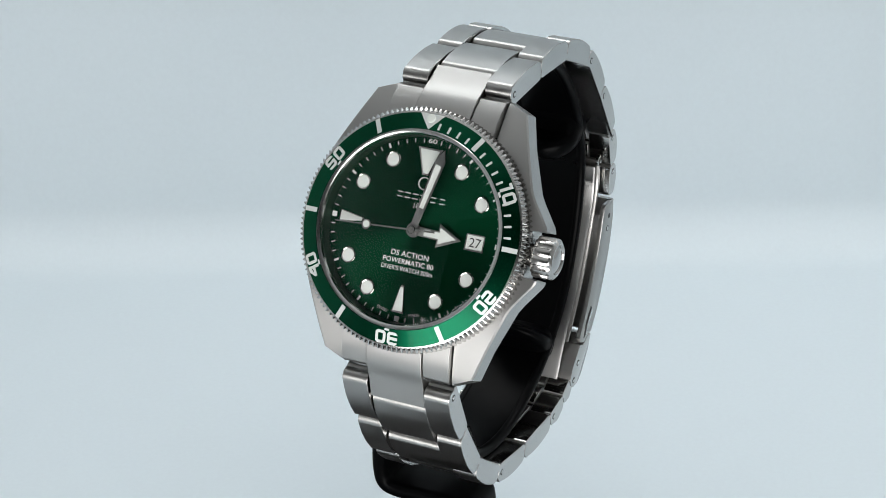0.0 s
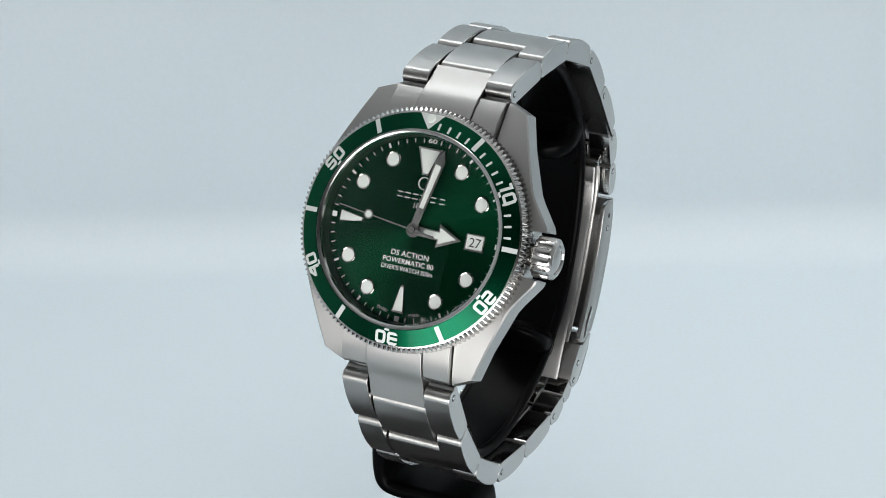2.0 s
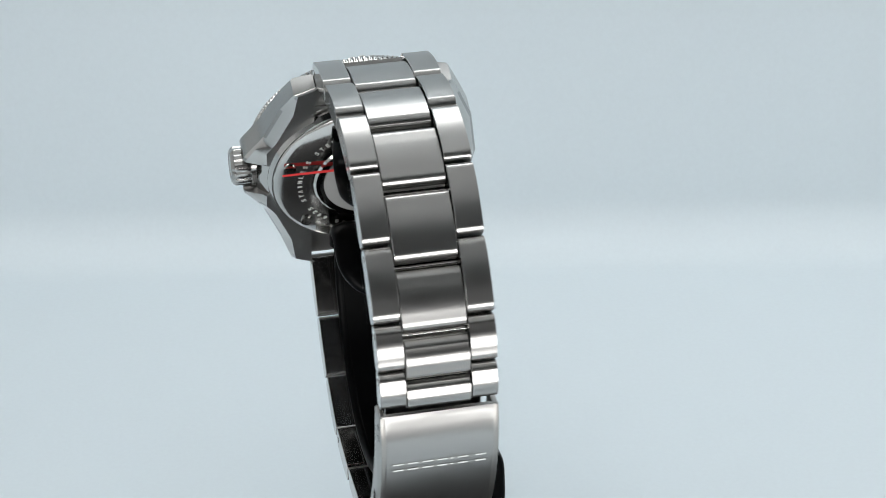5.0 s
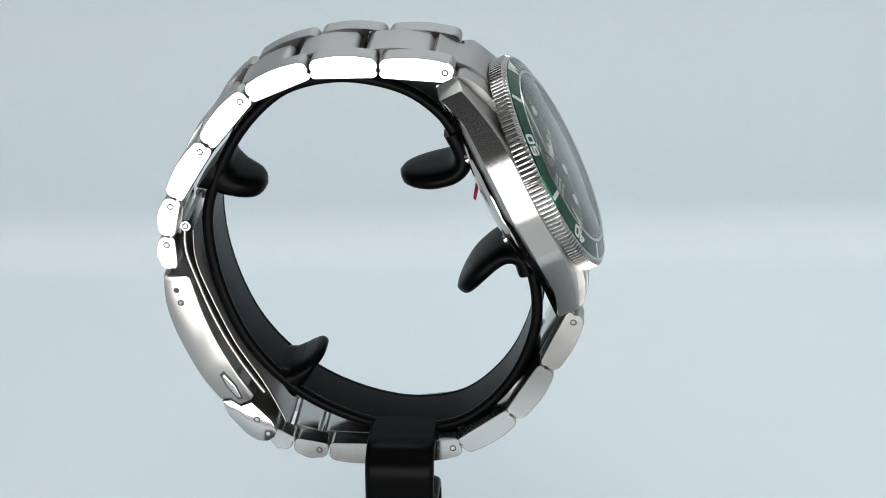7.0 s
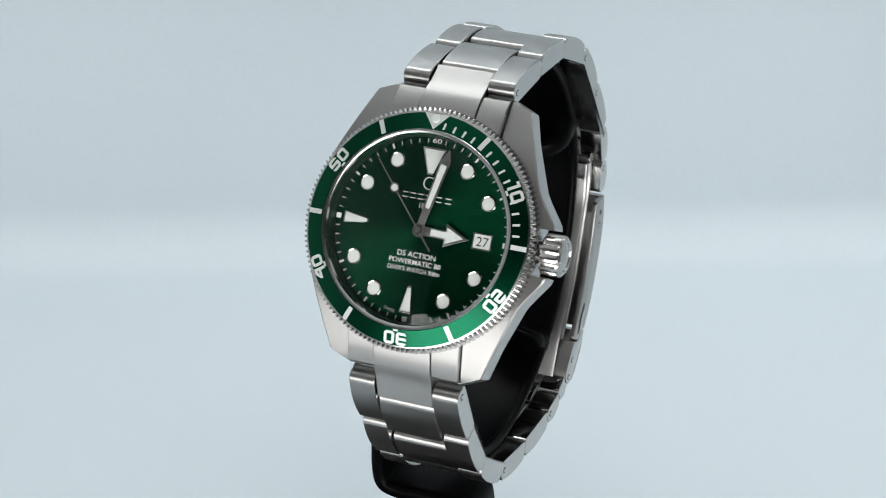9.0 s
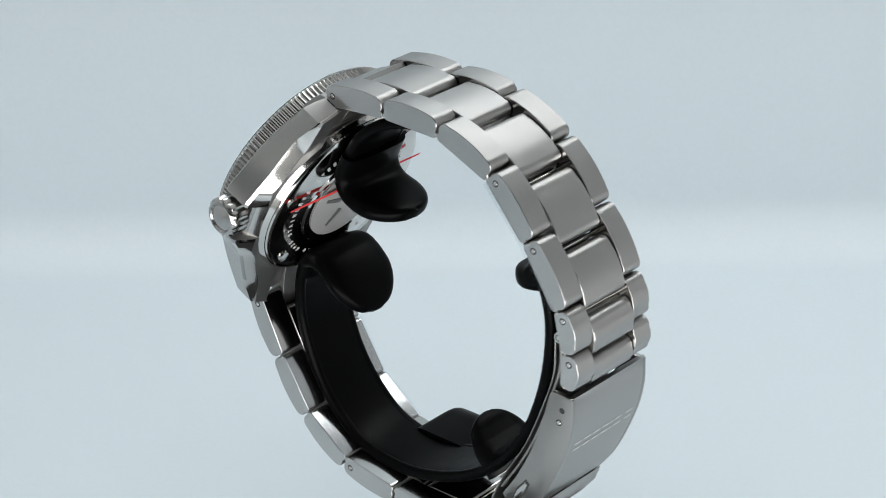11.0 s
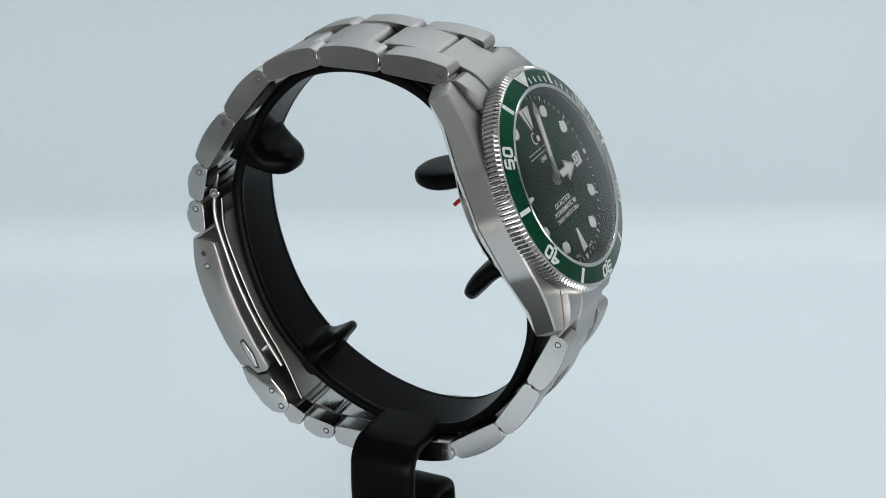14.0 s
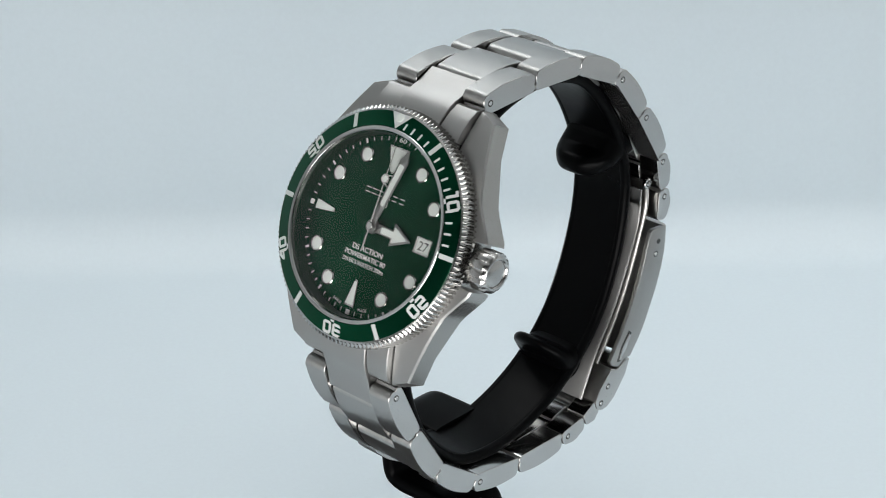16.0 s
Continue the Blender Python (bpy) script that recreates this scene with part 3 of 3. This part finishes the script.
flap = part("safety_catch", prism([(-12.4, -68.4), (-15.3, -68.7), (-19.7, -67.7), (-21.7, -66.5), (-22.5, -65.0), (-22.3, -63.5), (-21.4, -62.6), (-19.2, -62.5),
                                   (-16.6, -63.3), (-14.7, -63.9), (-14.6, -65.8), (-12.8, -66.9)], -8.98, 8.98, 0.2), SIDE, watch, "steel safety catch of the clasp")
polish_sides(flap, LINK_SIDE)
for s in (1, -1):
    # No hole is cut; a black disc gives its shade.
    part("clasp_hole_shade", put(disc(0.5, 0, 0.04, 16), Matrix.Translation((s * 8.95, 9.2, -64.9)) @ R(radians(90 * s), 4, "Y")), INK_AND_SHADE, clasp, "black disc as the shade in a pin hole")
    pin(6.9, -65.4, s * 8.95, clasp)
    pin(-18.0, -64.6, s * 8.97, flap)
    pin(-21.2, -64.2, s * 8.97, flap)
    u0, u1 = sorted((s * 8.9, s * 8.975))
    # Thin black plate laid on the skirt as the shade of the button's slot.
    part("button_slot_shade", prism([(-7.4, -65.2), (-7.7, -66.2), (-10.0, -66.3), (-13.2, -65.7), (-13.5, -64.8), (-10.6, -64.5)], u0, u1, 0.02, 1), INK_AND_SHADE, clasp, "black plate as the shade in the slot round the release button")
    u0, u1 = sorted((s * 8.9, s * 9.2))
    part("release_button", prism([(-7.9, -65.4), (-8.1, -65.95), (-10.2, -66.0), (-12.8, -65.5), (-13.0, -65.0), (-10.6, -64.8)], u0, u1, 0.12), LINK_SIDE, clasp, "polished release button")
blade = part("clasp_blade", strap(spline([(18.5, -58.3), (14.2, -60.5), (9.0, -61.5), (3.0, -62.3), (-3.0, -62.6), (-9.0, -62.3), (-14.6, -61.6)], 5), lambda t: 7.4, lambda t: 0.42, 0.1),
             SIDE, watch, "steel folding blade inside the clasp", 40)
for s in (1, -1):
    part("blade_knuckle", put(disc(0.95, -0.5, 0.1, 20, 0.1), Matrix.Translation((s * 7.4, 18.3, -58.2)) @ R(radians(90 * s), 4, "Y")), LINK_SIDE, blade)
    pin(18.3, -58.2, s * 7.5, blade)
part("inner_blade", strap(spline([(17.0, -57.6), (12.0, -59.9), (5.6, -60.9), (-4.2, -61.5), (-13.4, -60.8), (-21.5, -61.0)], 5), lambda t: 7.0, lambda t: 0.2, 0.1), STEEL, watch,
     "thin steel inner blade of the clasp", 40)
# maker's name on the clasp as plain strokes
maker_marks(clasp, Matrix.Translation((0, 3.4, -68.78)) @ R(radians(180), 4, "Y") @ R(radians(-10), 4, "X"), 1.75, PALE_PRINT)

# clear protective film still stuck inside the bracelet
def inward(p, by):
    d = np.array(p) - np.array((-1.5, -34.0))
    return tuple(np.array(p) - by * d / np.linalg.norm(d))


for run in ([inward(p, 1.85) for p in TOP[3:6]], [inward(p, 1.85) for p in LOW[1:4]]):
    film = part("protective_film", strap([np.array(p) for p in run], lambda t: 9.6 + 0.25 * math.sin(9 * t), lambda t: 0.04, 0.1, 12), FILM, watch, "clear protective plastic film")
    film.visible_shadow = False

# red thread across the case back
part("thread", strap(spline([(4.0, -10.6), (4.6, -10.7), (4.0, -10.5)], 4), lambda t: 15.0, lambda t: 0.075, 1.0, 8), RED, watch, "thin red thread across the case back")

# ---------------------------------------------------------------- holder, in the turntable's frame
TILT = R(radians(90 - 26.94), 4, "X") @ R(radians(-1.44), 4, "Z")
FIT = Matrix.Translation(DIAL) @ TILT


# middle line of the ring band in the watch's (v, n) plane, open behind the case
RING = spline([(11.0, -10.9), (17.0, -11.7), (23.2, -15.2), (28.6, -22.2), (31.0, -30.0), (30.3, -36.5), (26.7, -44.3), (20.1, -52.2),
               (13.6, -56.2), (4.3, -58.9), (-6.0, -59.5), (-15.8, -57.0), (-24.3, -51.6), (-31.0, -44.0), (-34.2, -35.5), (-33.5, -28.5),
               (-30.0, -21.2), (-24.2, -15.0), (-18.6, -11.9), (-13.0, -10.4)], 6)
MID = np.array((-1.6, -34.5))
RING = [p + 0.35 * (p - MID) / np.linalg.norm(p - MID) for p in RING]
RIM = [p + 0.1 * (p - MID) / np.linalg.norm(p - MID) for p in RING]
band = strap(RING, lambda t: 5.8, lambda t: 0.8, 0.2, 24)
for s in (1, -1):
    band = merged(band, strap(RIM, lambda t: 0.9, lambda t: 0.95, 0.9, 14, s * 5.1))
part("ring_band", put(band, FIT), BLACK, holder, "glossy black ring band", sharp=50)


def pad(control, width, thick, per=10, round_from=0.72):
    """A tongue with a rounded paddle end."""
    def end(t):
        return math.sqrt(max(0.0, 1 - max(0.0, (t - round_from) / (1.001 - round_from)) ** 2))
    return strap(spline(control, per), lambda t: width * end(t) + 0.05, lambda t: thick * (0.35 + 0.65 * end(t)), 0.45, 24)


part("upper_tongue", put(pad([(13.0, -11.0), (8.5, -11.2), (6.4, -13.6), (6.8, -17.5), (8.8, -23.2)], 6.8, 1.7), FIT), BLACK, holder, sharp=50)
part("lower_tongue", put(pad([(-14.6, -11.2), (-11.8, -11.0), (-10.2, -13.4), (-11.2, -18.0), (-14.2, -23.8)], 6.8, 1.7), FIT), BLACK, holder, sharp=50)


def fin(control, width, thick):
    """A paddle that swells out of the band; thick gives half thickness from root to tip."""
    def wide(t):
        return width * math.sqrt(max(0.0, 1 - max(0.0, (t - 0.35) / 0.651) ** 2)) + 0.05

    def deep(t):
        return float(np.interp(t, [i / (len(thick) - 1) for i in range(len(thick))], thick)) * math.sqrt(max(0.02, 1 - max(0.0, (t - 0.8) / 0.201) ** 2))
    return strap(spline(control, 10), wide, deep, 0.45, 28)


part("upper_fin", put(fin([(24.4, -50.6), (22.0, -49.4), (20.0, -48.0), (18.4, -46.3), (17.0, -44.3)], 5.9, [4.4, 3.0, 2.2, 2.0, 1.7]), FIT), BLACK, holder, sharp=50)
part("lower_fin", put(fin([(-15.6, -58.4), (-15.4, -56.0), (-14.8, -53.8), (-14.2, -51.8), (-13.4, -49.6)], 5.9, [3.6, 2.1, 1.35, 1.05, 0.85]), FIT), BLACK, holder, sharp=50)

UP = -FLOOR
loop = spline([(x, UP + z) for x, z in ((2.2, -47.7), (-3.0, -47.6), (-7.2, -47.8), (-9.3, -49.6), (-9.7, -53.0), (-9.7, -57.2), (-9.0, -60.0), (-6.6, -61.0),
                                        (-2.0, -61.1), (3.4, -61.1), (6.2, -62.0), (7.0, -64.5), (7.0, -70.0), (7.0, -74.8))], 6)
ACROSS = Matrix(((0, 1, 0, 0), (1, 0, 0, 4.5), (0, 0, 1, 0), (0, 0, 0, 1)))
part("arm", put(strap(loop, lambda t: 5.85, lambda t: 1.4, 0.22, 28), ACROSS), BLACK, holder, "flat black arm looped round the bracelet", 50)
part("turning_plate", lathe([(0, 22.2), (12, 22.2), (12, 24.6), (11.2, 25.4), (0, 25.4)], 64, False), BLACK, holder, sharp=50)
turntable = tagged(new("turntable"), "dark grey plastic motor turntable housing on the card floor", "turntable")
part("housing", box(-36, 36, -54, 23.5, 0, 22, 1.5), GREY_PLASTIC, turntable)


# ---------------------------------------------------------------- what moves
def motions():
    rows = [(t, R(radians(a), 4, "Z")) for t, a in TURN]
    walk(holder, rows)
    walk(watch, [(t, m @ SEAT) for t, m in rows])
    walk(second, [(t, Matrix.Translation((0, 0, DEEP * MM)) @ R(-radians(6 * (44.3 + 0.985 * t)), 4, "Z")) for t in (0, 2, 4, 6, 8, 10, 12, 14, 16)])


motions()
